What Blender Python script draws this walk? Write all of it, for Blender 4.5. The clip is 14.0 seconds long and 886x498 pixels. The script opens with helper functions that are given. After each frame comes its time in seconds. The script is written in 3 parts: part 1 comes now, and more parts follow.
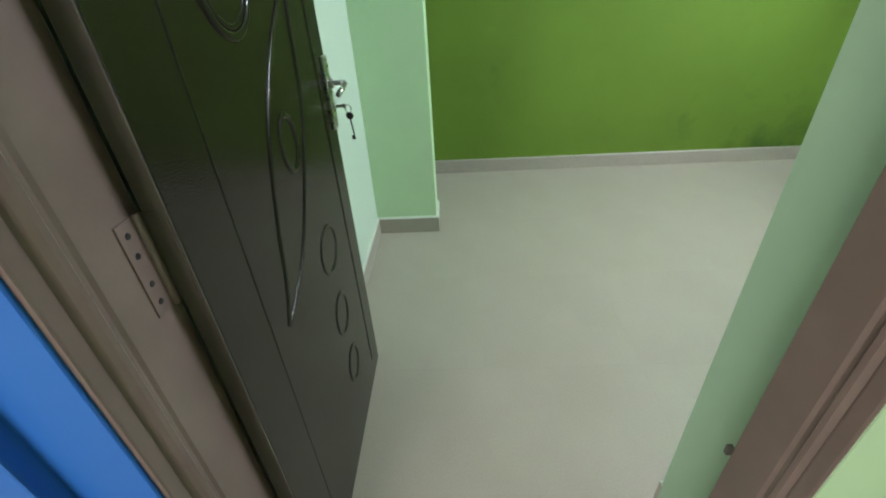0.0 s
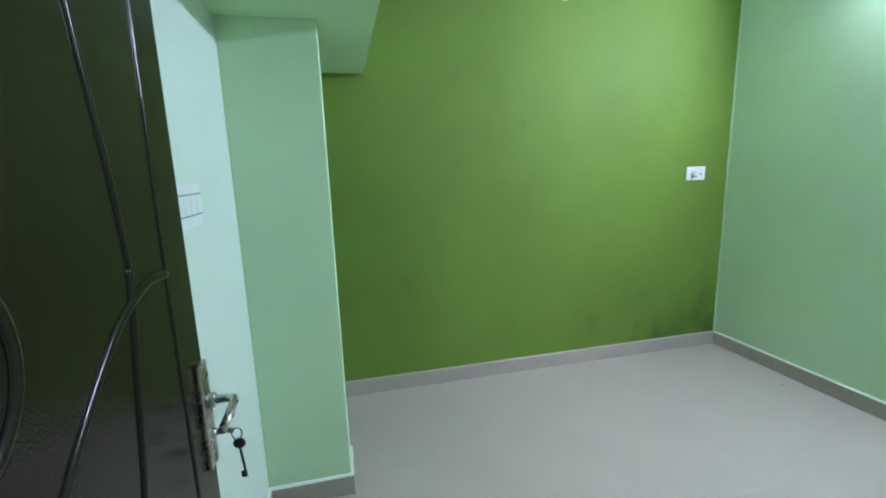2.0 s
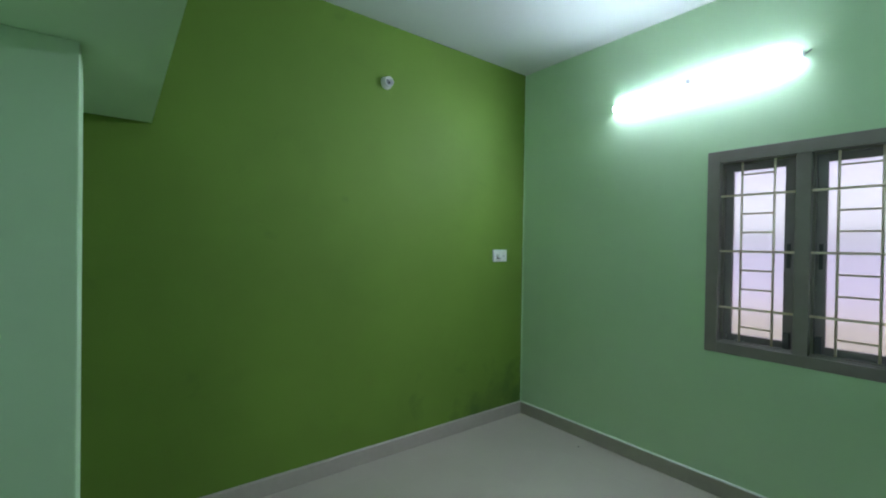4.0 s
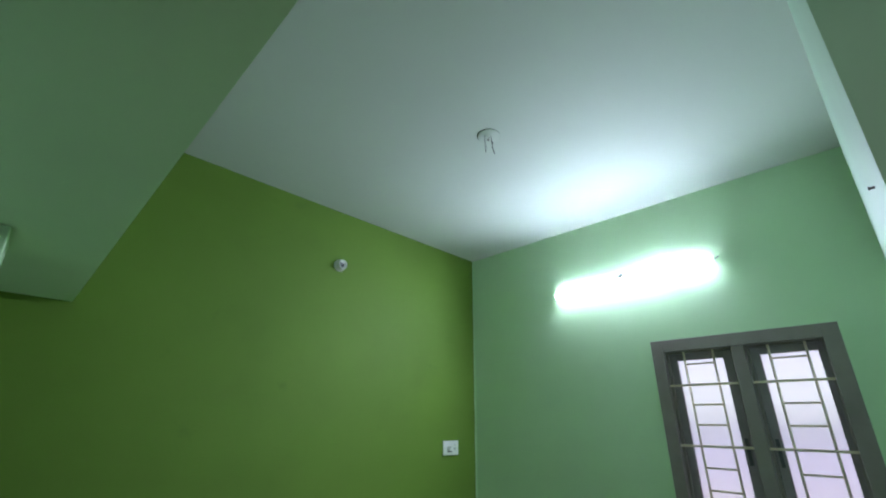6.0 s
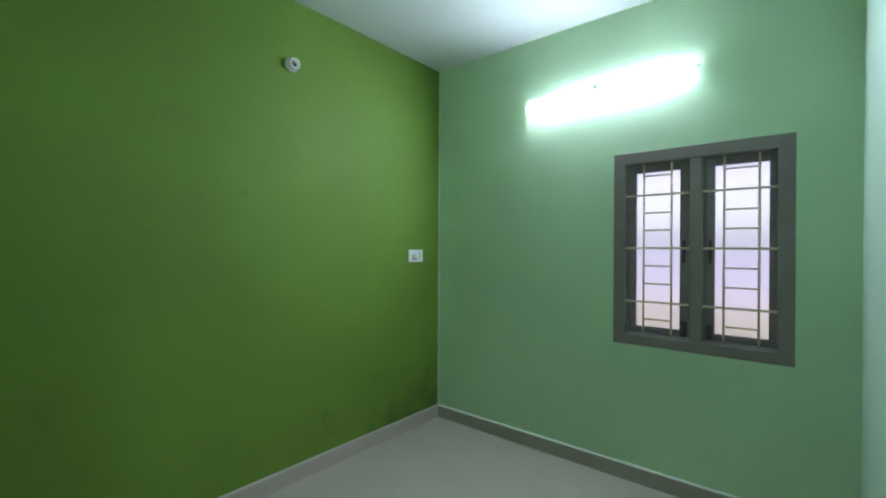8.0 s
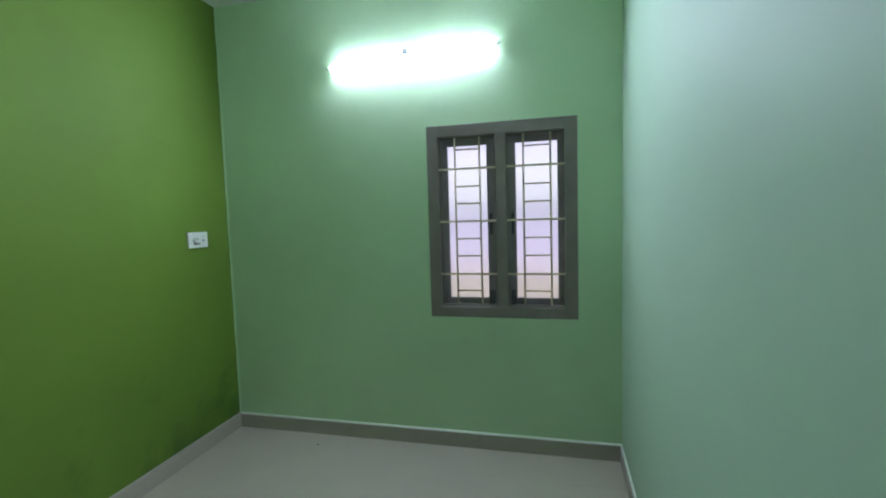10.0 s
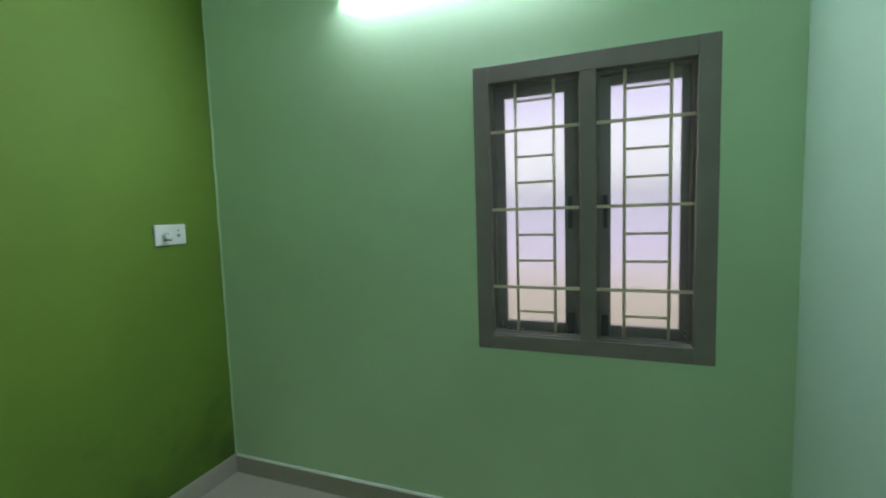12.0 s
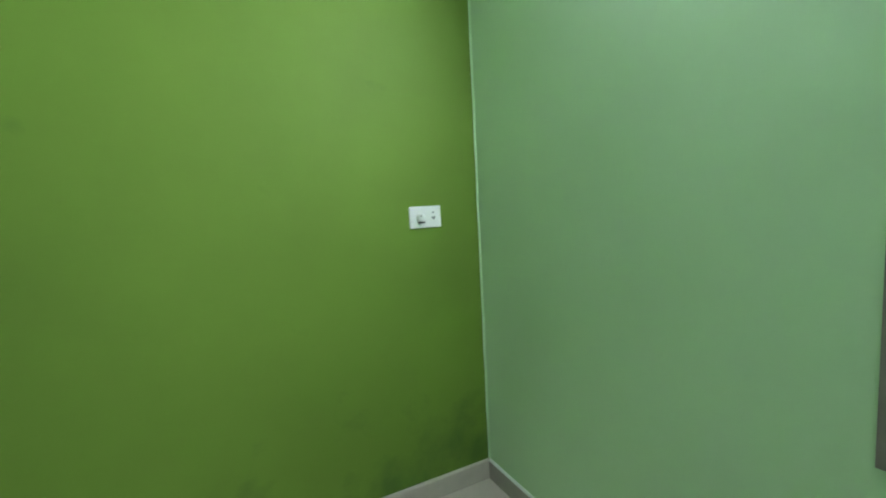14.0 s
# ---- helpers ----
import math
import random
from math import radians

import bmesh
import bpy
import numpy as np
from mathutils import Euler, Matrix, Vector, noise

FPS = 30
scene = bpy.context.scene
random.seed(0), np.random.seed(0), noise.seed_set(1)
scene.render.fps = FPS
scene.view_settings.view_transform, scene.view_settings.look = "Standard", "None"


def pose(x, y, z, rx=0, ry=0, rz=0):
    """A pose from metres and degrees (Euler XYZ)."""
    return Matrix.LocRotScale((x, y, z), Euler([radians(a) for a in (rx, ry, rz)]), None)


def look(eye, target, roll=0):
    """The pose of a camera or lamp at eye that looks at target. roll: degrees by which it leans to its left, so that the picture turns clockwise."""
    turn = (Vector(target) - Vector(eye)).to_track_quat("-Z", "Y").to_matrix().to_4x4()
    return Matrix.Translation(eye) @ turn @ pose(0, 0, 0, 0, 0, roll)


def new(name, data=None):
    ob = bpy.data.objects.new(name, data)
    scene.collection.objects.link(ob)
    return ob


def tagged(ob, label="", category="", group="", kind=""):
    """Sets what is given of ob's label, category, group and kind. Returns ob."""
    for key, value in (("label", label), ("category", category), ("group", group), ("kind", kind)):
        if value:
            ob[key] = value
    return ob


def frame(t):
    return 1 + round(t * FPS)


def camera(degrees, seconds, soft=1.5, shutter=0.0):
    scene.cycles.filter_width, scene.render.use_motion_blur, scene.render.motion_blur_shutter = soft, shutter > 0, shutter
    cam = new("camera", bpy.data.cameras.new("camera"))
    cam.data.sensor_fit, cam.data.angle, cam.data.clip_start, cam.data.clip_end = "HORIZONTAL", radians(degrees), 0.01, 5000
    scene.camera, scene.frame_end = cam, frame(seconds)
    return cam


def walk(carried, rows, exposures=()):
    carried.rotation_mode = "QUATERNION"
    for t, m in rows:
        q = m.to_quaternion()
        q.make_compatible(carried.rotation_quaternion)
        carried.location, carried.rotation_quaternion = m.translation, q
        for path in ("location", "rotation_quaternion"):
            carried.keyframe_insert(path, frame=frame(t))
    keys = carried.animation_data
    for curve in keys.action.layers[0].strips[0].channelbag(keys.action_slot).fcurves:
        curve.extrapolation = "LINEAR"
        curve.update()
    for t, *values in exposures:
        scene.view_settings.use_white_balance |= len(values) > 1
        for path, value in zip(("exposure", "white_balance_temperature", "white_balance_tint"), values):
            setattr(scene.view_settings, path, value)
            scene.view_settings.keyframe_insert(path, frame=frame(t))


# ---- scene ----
cam = camera(91.8, 14.0, soft=2.0)
PATH = [
    (0, (-2.762, -3.13, 1.294), (-2.835, -1.445, 0.22), -3.3),
    (0.5, (-2.774, -2.947, 1.334), (-2.801, -1.165, 0.425), -2.4),
    (1, (-2.795, -2.864, 1.37), (-2.78, -1.002, 0.64), -2.2),
    (1.5, (-2.825, -2.769, 1.416), (-2.628, -0.843, 0.911), -1.8),
    (2, (-2.850, -2.680, 1.440), (-2.396, -0.768, 1.077), -1.8),
    (2.5, (-2.868, -2.597, 1.406), (-2.108, -0.770, 1.110), -2.15),
    (3, (-2.827, -2.605, 1.405), (-1.831, -0.888, 1.163), -1.9),
    (3.2, (-2.82, -2.597, 1.407), (-1.742, -0.928, 1.176), -1.7),
    (5.3, (-2.785, -2.423, 1.506), (-1.475, -0.994, 1.999), 0.1),
    (5.5, (-2.789, -2.426, 1.516), (-1.478, -1.028, 2.086), 0.2),
    (6, (-2.806, -2.436, 1.535), (-1.499, -1.121, 2.281), 0.6),
    (6.5, (-2.817, -2.432, 1.538), (-1.496, -1.165, 2.344), 0.5),
    (7, (-2.787, -2.387, 1.516), (-1.359, -1.079, 2.015), 0.1),
    (7.5, (-2.782, -2.347, 1.471), (-1.286, -1.038, 1.687), 0.2),
    (8, (-2.761, -2.346, 1.421), (-1.224, -1.066, 1.415), 0.3),
    (8.5, (-2.755, -2.32, 1.417), (-1.087, -1.217, 1.36), 0.0),
    (9, (-2.734, -2.338, 1.417), (-0.927, -1.484, 1.339), -0.3),
    (9.2, (-2.731, -2.292, 1.429), (-0.864, -1.583, 1.333), -0.2),
    (11.3, (-2.059, -2.014, 1.459), (-0.1, -1.642, 1.296), -2.1),
    (11.5, (-1.976, -1.983, 1.443), (-0.024, -1.58, 1.284), -2.0),
    (12, (-1.757, -1.949, 1.42), (0.109, -1.249, 1.252), -1.8),
    (12.5, (-1.551, -1.939, 1.423), (0.127, -0.866, 1.236), -1.0),
    (13, (-1.372, -1.881, 1.407), (0.104, -0.55, 1.19), -1.2),
    (13.5, (-1.195, -1.819, 1.417), (0.02, -0.246, 1.192), -2.0),
    (14, (-1.114, -1.78, 1.399), (-0.208, -0.009, 1.202), -3.1),
]
EXPOSURES = [(0.0, 2.54, 6900, 18), (0.5, 2.55, 6700, 20), (1.0, 2.66, 6200, 25), (1.7, 2.6, 5900, 31), (2.4, 2.08, 5900, 29), (3.2, 1.45, 6100, 24),
             (5.3, 1.33, 6150, 15), (7.5, 1.45, 6150, 16), (9.0, 1.48, 6100, 20), (11.5, 1.24, 6400, 15), (12.5, 1.42, 6600, 11), (13.3, 1.58, 6700, 9), (14.0, 1.95, 6700, 14)]
walk(cam, [(t, look(eye, target, roll)) for t, eye, target, roll in PATH], EXPOSURES)

# ---- world and light ----
world = bpy.data.worlds.new("sky")
scene.world = world
world.use_nodes = True
wn = world.node_tree.nodes
sky = wn.new("ShaderNodeTexSky")
sky.sky_type = "NISHITA"
sky.sun_disc = False
sky.sun_elevation, sky.sun_rotation = radians(68), radians(-60)
world.node_tree.links.new(sky.outputs[0], wn["Background"].inputs[0])
wn["Background"].inputs[1].default_value = 0.09

sun_data = bpy.data.lights.new("sun", "SUN")
sun_data.energy, sun_data.angle, sun_data.color = 2.8, radians(0.5), (1.0, 0.95, 0.88)
sun = new("sun", sun_data)
sun.matrix_world = look((-9, 4, 30), (1.5, -1.9, 1.0))

TUBE = 114.0      # emission of the tube's diffuser

# Added unseen area lamp; stands in for the hall's light through the doorway.
hall_fill_data = bpy.data.lights.new("hall_fill_light", "AREA")
hall_fill_data.shape, hall_fill_data.size, hall_fill_data.size_y = "RECTANGLE", 1.6, 1.5
hall_fill_data.energy, hall_fill_data.color = 12, (1.0, 0.95, 0.90)
hall_fill = new("hall_fill_light", hall_fill_data)
hall_fill.matrix_world = look((-4.45, -5.62, 1.65), (-4.45, 0, 1.65))

# ---- plan, in metres ----
H = 2.9                                  # ceiling
SOUTH_E, SOUTH_W = (0.0, -2.568), (-2.232, -2.483)   # the slightly skewed south wall
WEST = -3.237
DOOR_Y, HALL_Y = -2.70, -2.83           # faces of the wall with the door
JL, JR = -3.138, -2.325                  # clear opening of the door
DOOR_H = 2.0
LOFT_Z = 2.005
WY0, WY1, WZ0, WZ1 = -2.328, -1.445, 0.836, 2.005   # window, outside of its frame


# ---- materials ----
def nodes_of(name):
    m = bpy.data.materials.new(name)
    m.use_nodes = True
    nt = m.node_tree
    return m, nt, nt.nodes, nt.links, nt.nodes["Principled BSDF"]


def painted(name, colour, rough=0.5, spread=0.12, scale=1.3, bump=0.06, grain=90, spec=0.4, stain=0.0):
    """Roller-painted plaster or wood: cloudy tone, fine orange-peel relief, faint waviness."""
    m, nt, n, l, b = nodes_of(name)
    co = n.new("ShaderNodeTexCoord")
    big = n.new("ShaderNodeTexNoise")
    big.inputs["Scale"].default_value, big.inputs["Detail"].default_value = scale, 5
    fine = n.new("ShaderNodeTexNoise")
    fine.inputs["Scale"].default_value, fine.inputs["Detail"].default_value = grain, 3
    wave = n.new("ShaderNodeTexNoise")
    wave.inputs["Scale"].default_value, wave.inputs["Detail"].default_value = 5.0, 1.0
    for t in (big, fine):
        l.new(co.outputs["Object"], t.inputs["Vector"])
    strokes = n.new("ShaderNodeMapping")
    strokes.inputs["Scale"].default_value = (0.5, 0.5, 2.2)
    l.new(co.outputs["Object"], strokes.inputs["Vector"])
    l.new(strokes.outputs[0], wave.inputs["Vector"])
    ramp = n.new("ShaderNodeValToRGB")
    e = ramp.color_ramp.elements
    e[0].position, e[1].position = 0.3, 0.72
    e[0].color = (*[c * (1 - spread) for c in colour], 1)
    e[1].color = (*[min(1, c * (1 + spread)) for c in colour], 1)
    l.new(big.outputs["Fac"], ramp.inputs[0])
    out = ramp.outputs[0]
    if stain:
        blot = n.new("ShaderNodeTexNoise")
        blot.inputs["Scale"].default_value, blot.inputs["Detail"].default_value = 2.3, 8
        l.new(co.outputs["Object"], blot.inputs["Vector"])
        cut = n.new("ShaderNodeMapRange")
        cut.inputs["From Min"].default_value, cut.inputs["From Max"].default_value = 0.58, 0.75
        cut.inputs["To Max"].default_value = stain
        l.new(blot.outputs["Fac"], cut.inputs["Value"])
        mix = n.new("ShaderNodeMix")
        mix.data_type = "RGBA"
        mix.inputs["B"].default_value = (*[c * 0.5 for c in colour], 1)
        l.new(cut.outputs[0], mix.inputs["Factor"])
        l.new(out, mix.inputs["A"])
        out = mix.outputs["Result"]
    l.new(out, b.inputs["Base Color"])
    b.inputs["Roughness"].default_value = rough
    b.inputs["Specular IOR Level"].default_value = spec
    add = n.new("ShaderNodeMath")
    add.operation = "MULTIPLY_ADD"
    add.inputs[1].default_value = 0.14
    l.new(fine.outputs["Fac"], add.inputs[0])
    l.new(wave.outputs["Fac"], add.inputs[2])
    bp = n.new("ShaderNodeBump")
    bp.inputs["Strength"].default_value, bp.inputs["Distance"].default_value = bump, 0.02
    l.new(add.outputs[0], bp.inputs["Height"])
    l.new(bp.outputs[0], b.inputs["Normal"])
    return m


def plain(name, colour, rough=0.4, metal=0.0, spread=0.08, grain=40, bump=0.02, spec=0.5):
    """A small thing's material with a little uneven tone and gloss."""
    m, nt, n, l, b = nodes_of(name)
    co = n.new("ShaderNodeTexCoord")
    t = n.new("ShaderNodeTexNoise")
    t.inputs["Scale"].default_value, t.inputs["Detail"].default_value = grain, 4
    l.new(co.outputs["Object"], t.inputs["Vector"])
    r = n.new("ShaderNodeValToRGB")
    e = r.color_ramp.elements
    e[0].color = (*[c * (1 - spread) for c in colour], 1)
    e[1].color = (*[min(1, c * (1 + spread)) for c in colour], 1)
    l.new(t.outputs["Fac"], r.inputs[0])
    l.new(r.outputs[0], b.inputs["Base Color"])
    mr = n.new("ShaderNodeMapRange")
    mr.inputs["To Min"].default_value, mr.inputs["To Max"].default_value = rough * 0.8, rough * 1.2
    l.new(t.outputs["Fac"], mr.inputs["Value"])
    l.new(mr.outputs[0], b.inputs["Roughness"])
    b.inputs["Metallic"].default_value = metal
    b.inputs["Specular IOR Level"].default_value = spec
    bp = n.new("ShaderNodeBump")
    bp.inputs["Strength"].default_value, bp.inputs["Distance"].default_value = bump, 0.005
    l.new(t.outputs["Fac"], bp.inputs["Height"])
    l.new(bp.outputs[0], b.inputs["Normal"])
    return m


def tile_floor():
    """Glazed vitrified tile: pale warm grey with faint clouding and specks; the joints are in the mesh."""
    m, nt, n, l, b = nodes_of("floor_tile")
    co = n.new("ShaderNodeTexCoord")
    cloud = n.new("ShaderNodeTexNoise")
    cloud.inputs["Scale"].default_value, cloud.inputs["Detail"].default_value = 3.0, 6
    speck = n.new("ShaderNodeTexNoise")
    speck.inputs["Scale"].default_value, speck.inputs["Detail"].default_value = 160, 2
    for t in (cloud, speck):
        l.new(co.outputs["Object"], t.inputs["Vector"])
    r = n.new("ShaderNodeValToRGB")
    e = r.color_ramp.elements
    e[0].position, e[1].position = 0.3, 0.7
    e[0].color, e[1].color = (0.485, 0.436, 0.362, 1), (0.52, 0.472, 0.395, 1)
    l.new(cloud.outputs["Fac"], r.inputs[0])
    mix = n.new("ShaderNodeMix")
    mix.data_type, mix.blend_type = "RGBA", "MULTIPLY"
    mix.inputs["Factor"].default_value = 0.18
    l.new(r.outputs[0], mix.inputs["A"])
    l.new(speck.outputs["Fac"], mix.inputs["B"])
    l.new(mix.outputs["Result"], b.inputs["Base Color"])
    mr = n.new("ShaderNodeMapRange")
    mr.inputs["To Min"].default_value, mr.inputs["To Max"].default_value = 0.32, 0.5
    l.new(cloud.outputs["Fac"], mr.inputs["Value"])
    l.new(mr.outputs[0], b.inputs["Roughness"])
    b.inputs["Specular IOR Level"].default_value = 0.4
    return m


def door_paint():
    """Dark brown polish on a moulded door: streaky tone, coarse brushed relief, high gloss."""
    m, nt, n, l, b = nodes_of("door_polish")
    co = n.new("ShaderNodeTexCoord")
    mp = n.new("ShaderNodeMapping")
    mp.inputs["Scale"].default_value = (30, 30, 2.0)
    l.new(co.outputs["Object"], mp.inputs["Vector"])
    streak = n.new("ShaderNodeTexNoise")
    streak.inputs["Scale"].default_value, streak.inputs["Detail"].default_value = 1.0, 6
    l.new(mp.outputs[0], streak.inputs["Vector"])
    r = n.new("ShaderNodeValToRGB")
    e = r.color_ramp.elements
    e[0].color, e[1].color = (0.008, 0.006, 0.005, 1), (0.015, 0.011, 0.008, 1)
    l.new(streak.outputs["Fac"], r.inputs[0])
    l.new(r.outputs[0], b.inputs["Base Color"])
    rough = n.new("ShaderNodeTexNoise")
    rough.inputs["Scale"].default_value, rough.inputs["Detail"].default_value = 6, 5
    l.new(co.outputs["Object"], rough.inputs["Vector"])
    mr = n.new("ShaderNodeMapRange")
    mr.inputs["To Min"].default_value, mr.inputs["To Max"].default_value = 0.13, 0.23
    l.new(rough.outputs["Fac"], mr.inputs["Value"])
    l.new(mr.outputs[0], b.inputs["Roughness"])
    grain = n.new("ShaderNodeTexNoise")
    grain.inputs["Scale"].default_value, grain.inputs["Detail"].default_value = 320, 1
    l.new(co.outputs["Object"], grain.inputs["Vector"])
    bp = n.new("ShaderNodeBump")
    bp.inputs["Strength"].default_value, bp.inputs["Distance"].default_value = 0.12, 0.0025
    b.inputs["Specular IOR Level"].default_value = 0.36
    l.new(grain.outputs["Fac"], bp.inputs["Height"])
    l.new(bp.outputs[0], b.inputs["Normal"])
    return m


def frosted():
    m, nt, n, l, b = nodes_of("frosted_glass")
    co = n.new("ShaderNodeTexCoord")
    t = n.new("ShaderNodeTexNoise")
    t.inputs["Scale"].default_value = 60
    l.new(co.outputs["Object"], t.inputs["Vector"])
    b.inputs["Base Color"].default_value = (0.93, 0.92, 0.97, 1)
    b.inputs["Transmission Weight"].default_value = 1.0
    b.inputs["Roughness"].default_value = 0.46
    b.inputs["IOR"].default_value = 1.3
    bp = n.new("ShaderNodeBump")
    bp.inputs["Strength"].default_value, bp.inputs["Distance"].default_value = 0.1, 0.003
    l.new(t.outputs["Fac"], bp.inputs["Height"])
    l.new(bp.outputs[0], b.inputs["Normal"])
    return m


def glowing(name, colour, strength):
    m, nt, n, l, b = nodes_of(name)
    b.inputs["Base Color"].default_value = (0.9, 0.9, 0.9, 1)
    b.inputs["Emission Color"].default_value = (*colour, 1)
    b.inputs["Emission Strength"].default_value = strength
    return m


def corner_blotch(m, colour):
    """A noise-broken darker patch low on the wall, stronger towards the room's corner."""
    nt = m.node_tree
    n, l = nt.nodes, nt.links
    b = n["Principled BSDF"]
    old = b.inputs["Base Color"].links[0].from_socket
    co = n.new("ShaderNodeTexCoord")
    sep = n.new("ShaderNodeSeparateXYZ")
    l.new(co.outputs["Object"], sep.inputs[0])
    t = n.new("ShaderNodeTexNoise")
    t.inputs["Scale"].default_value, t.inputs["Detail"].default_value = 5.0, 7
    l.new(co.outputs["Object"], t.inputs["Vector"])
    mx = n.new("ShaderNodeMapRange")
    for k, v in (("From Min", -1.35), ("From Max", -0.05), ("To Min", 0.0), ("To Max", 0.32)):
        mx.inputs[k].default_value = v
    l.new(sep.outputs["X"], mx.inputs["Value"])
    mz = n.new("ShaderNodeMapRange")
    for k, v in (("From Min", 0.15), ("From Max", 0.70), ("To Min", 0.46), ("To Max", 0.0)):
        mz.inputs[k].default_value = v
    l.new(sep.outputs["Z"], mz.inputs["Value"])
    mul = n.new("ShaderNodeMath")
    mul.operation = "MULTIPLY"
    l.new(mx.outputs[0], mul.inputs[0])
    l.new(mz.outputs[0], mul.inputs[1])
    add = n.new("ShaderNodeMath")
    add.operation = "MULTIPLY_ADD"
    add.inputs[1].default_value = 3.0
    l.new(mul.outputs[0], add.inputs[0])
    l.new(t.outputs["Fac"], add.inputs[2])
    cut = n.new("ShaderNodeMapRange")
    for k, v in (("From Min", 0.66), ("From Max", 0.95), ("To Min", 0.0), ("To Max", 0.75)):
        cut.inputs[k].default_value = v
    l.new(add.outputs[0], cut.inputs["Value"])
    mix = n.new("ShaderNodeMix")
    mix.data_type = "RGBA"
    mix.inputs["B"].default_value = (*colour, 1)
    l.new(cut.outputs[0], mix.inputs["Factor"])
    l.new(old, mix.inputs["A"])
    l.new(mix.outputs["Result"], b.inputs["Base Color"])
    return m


MINT = painted("mint_wall_paint", (0.555, 0.77, 0.50), 0.6, 0.05, 1.1, 0.06, 60, stain=0.05)
GREEN = painted("olive_green_wall_paint", (0.132, 0.231, 0.031), 0.66, 0.10, 1.3, 0.10, 70, spec=0.28, stain=0.14)
corner_blotch(GREEN, (0.055, 0.115, 0.022))
WHITE = painted("white_ceiling_paint", (0.62, 0.66, 0.61), 0.7, 0.03, 1.0, 0.08, 60)
BLUE = painted("blue_wall_paint", (0.012, 0.14, 0.52), 0.5, 0.06, 1.5, 0.08, 70)
TILE = tile_floor()
SKIRT = plain("skirting_tile", (0.41, 0.375, 0.32), 0.35, 0, 0.08, 25)
FILLET = plain("skirting_top_paint", (0.74, 0.80, 0.72), 0.5, 0, 0.1, 40)
GROUT = plain("tile_grout", (0.47, 0.43, 0.39), 0.8, 0, 0.1, 60)
FRAME_PAINT = painted("frame_wood_paint", (0.205, 0.143, 0.127), 0.35, 0.10, 8, 0.08, 120)
WINDOW_PAINT = painted("window_wood_paint", (0.255, 0.222, 0.208), 0.36, 0.10, 7, 0.08, 120)
# Window paint made lighter and bluer: glare from the panes put into colour.
SHUTTER_GLARE = painted("shutter_paint_with_glare", (0.30, 0.26, 0.275), 0.36, 0.12, 7, 0.08, 120)
DOOR = door_paint()
EDGE = painted("door_edge_wood", (0.085, 0.07, 0.055), 0.5, 0.2, 9, 0.1, 120)
GRILLE = plain("cream_grille_paint", (0.80, 0.70, 0.55), 0.4, 0, 0.1, 50)
STEEL = plain("satin_steel", (0.55, 0.55, 0.53), 0.28, 1.0, 0.1, 60)
DARK_STEEL = plain("dull_steel", (0.22, 0.21, 0.20), 0.4, 0.9, 0.15, 60)
PLASTIC = plain("white_plastic", (0.78, 0.79, 0.77), 0.3, 0, 0.03, 30)
PALE_PLASTIC = plain("pale_plastic", (0.68, 0.77, 0.72), 0.3, 0, 0.03, 30)
BLACK = plain("black_plastic", (0.02, 0.02, 0.02), 0.4, 0, 0.1, 30)
PALE = painted("pale_mint_wall_paint", (0.60, 0.74, 0.625), 0.55, 0.03, 1.1, 0.08, 60)
BOLT = plain("dark_grey_enamel", (0.075, 0.075, 0.085), 0.4, 0, 0.1, 30)
# Mint darkened: the south wall's dimmer light is put into its colour.
MINT_SHADED = painted("mint_wall_paint_shaded", (0.41, 0.585, 0.43), 0.6, 0.04, 1.1, 0.10, 60)
# Copy of mint, shifted slightly greener and darker for the loft slab.
LOFT_MINT = painted("mint_loft_greener", (0.52, 0.75, 0.45), 0.6, 0.04, 1.1, 0.10, 70)
GREY_PRINT = plain("grey_plastic", (0.25, 0.26, 0.27), 0.4, 0, 0.1, 30)
GLASS = frosted()
LAMP = glowing("lit_tube_diffuser", (0.735, 0.855, 1.0), TUBE)
# Backdrop colours: lilac carries the daylight's tint, the white band a bright gap.
BACKDROP = painted("backdrop_lilac_tint", (0.62, 0.565, 0.74), 0.7, 0.06, 1.5, 0.2, 50)
BACKDROP_BAND = painted("backdrop_bright_band", (0.84, 0.83, 0.86), 0.7, 0.04, 1.5, 0.2, 50)
BACKDROP_BASE = painted("backdrop_beige_wall", (0.52, 0.455, 0.38), 0.7, 0.08, 2.0, 0.2, 50)
CONCRETE = painted("grey_yard_concrete", (0.32, 0.31, 0.29), 0.8, 0.15, 2.0, 0.3, 40)


# ---- mesh helpers ----
def link(name, bm, material, parent=None, label="", smooth=False):
    me = bpy.data.meshes.new(name)
    bmesh.ops.recalc_face_normals(bm, faces=bm.faces)
    bm.to_mesh(me)
    bm.free()
    if material:
        me.materials.append(material)
    if smooth:
        me.polygons.foreach_set("use_smooth", [True] * len(me.polygons))
    ob = new(name, me)
    if parent:
        ob.parent = parent
    if label:
        ob["label"] = label
    return ob


def part(name, bm, material, parent, label="", smooth=False):
    return link(name, bm, material, parent, label, smooth)


def add_box(bm, a, b, bevel=0.0):
    """A box between two corners, with softened edges."""
    lo = [min(p, q) for p, q in zip(a, b)]
    hi = [max(p, q) for p, q in zip(a, b)]
    made = bmesh.ops.create_cube(bm, size=1.0)["verts"]
    for v in made:
        v.co = Vector([lo[k] + (v.co[k] + 0.5) * (hi[k] - lo[k]) for k in range(3)])
    if bevel:
        edges = list({e for v in made for e in v.link_edges})
        bmesh.ops.bevel(bm, geom=edges, offset=bevel, segments=2, profile=0.6, affect="EDGES")
    return bm


def box(a, b, bevel=0.0):
    return add_box(bmesh.new(), a, b, bevel)


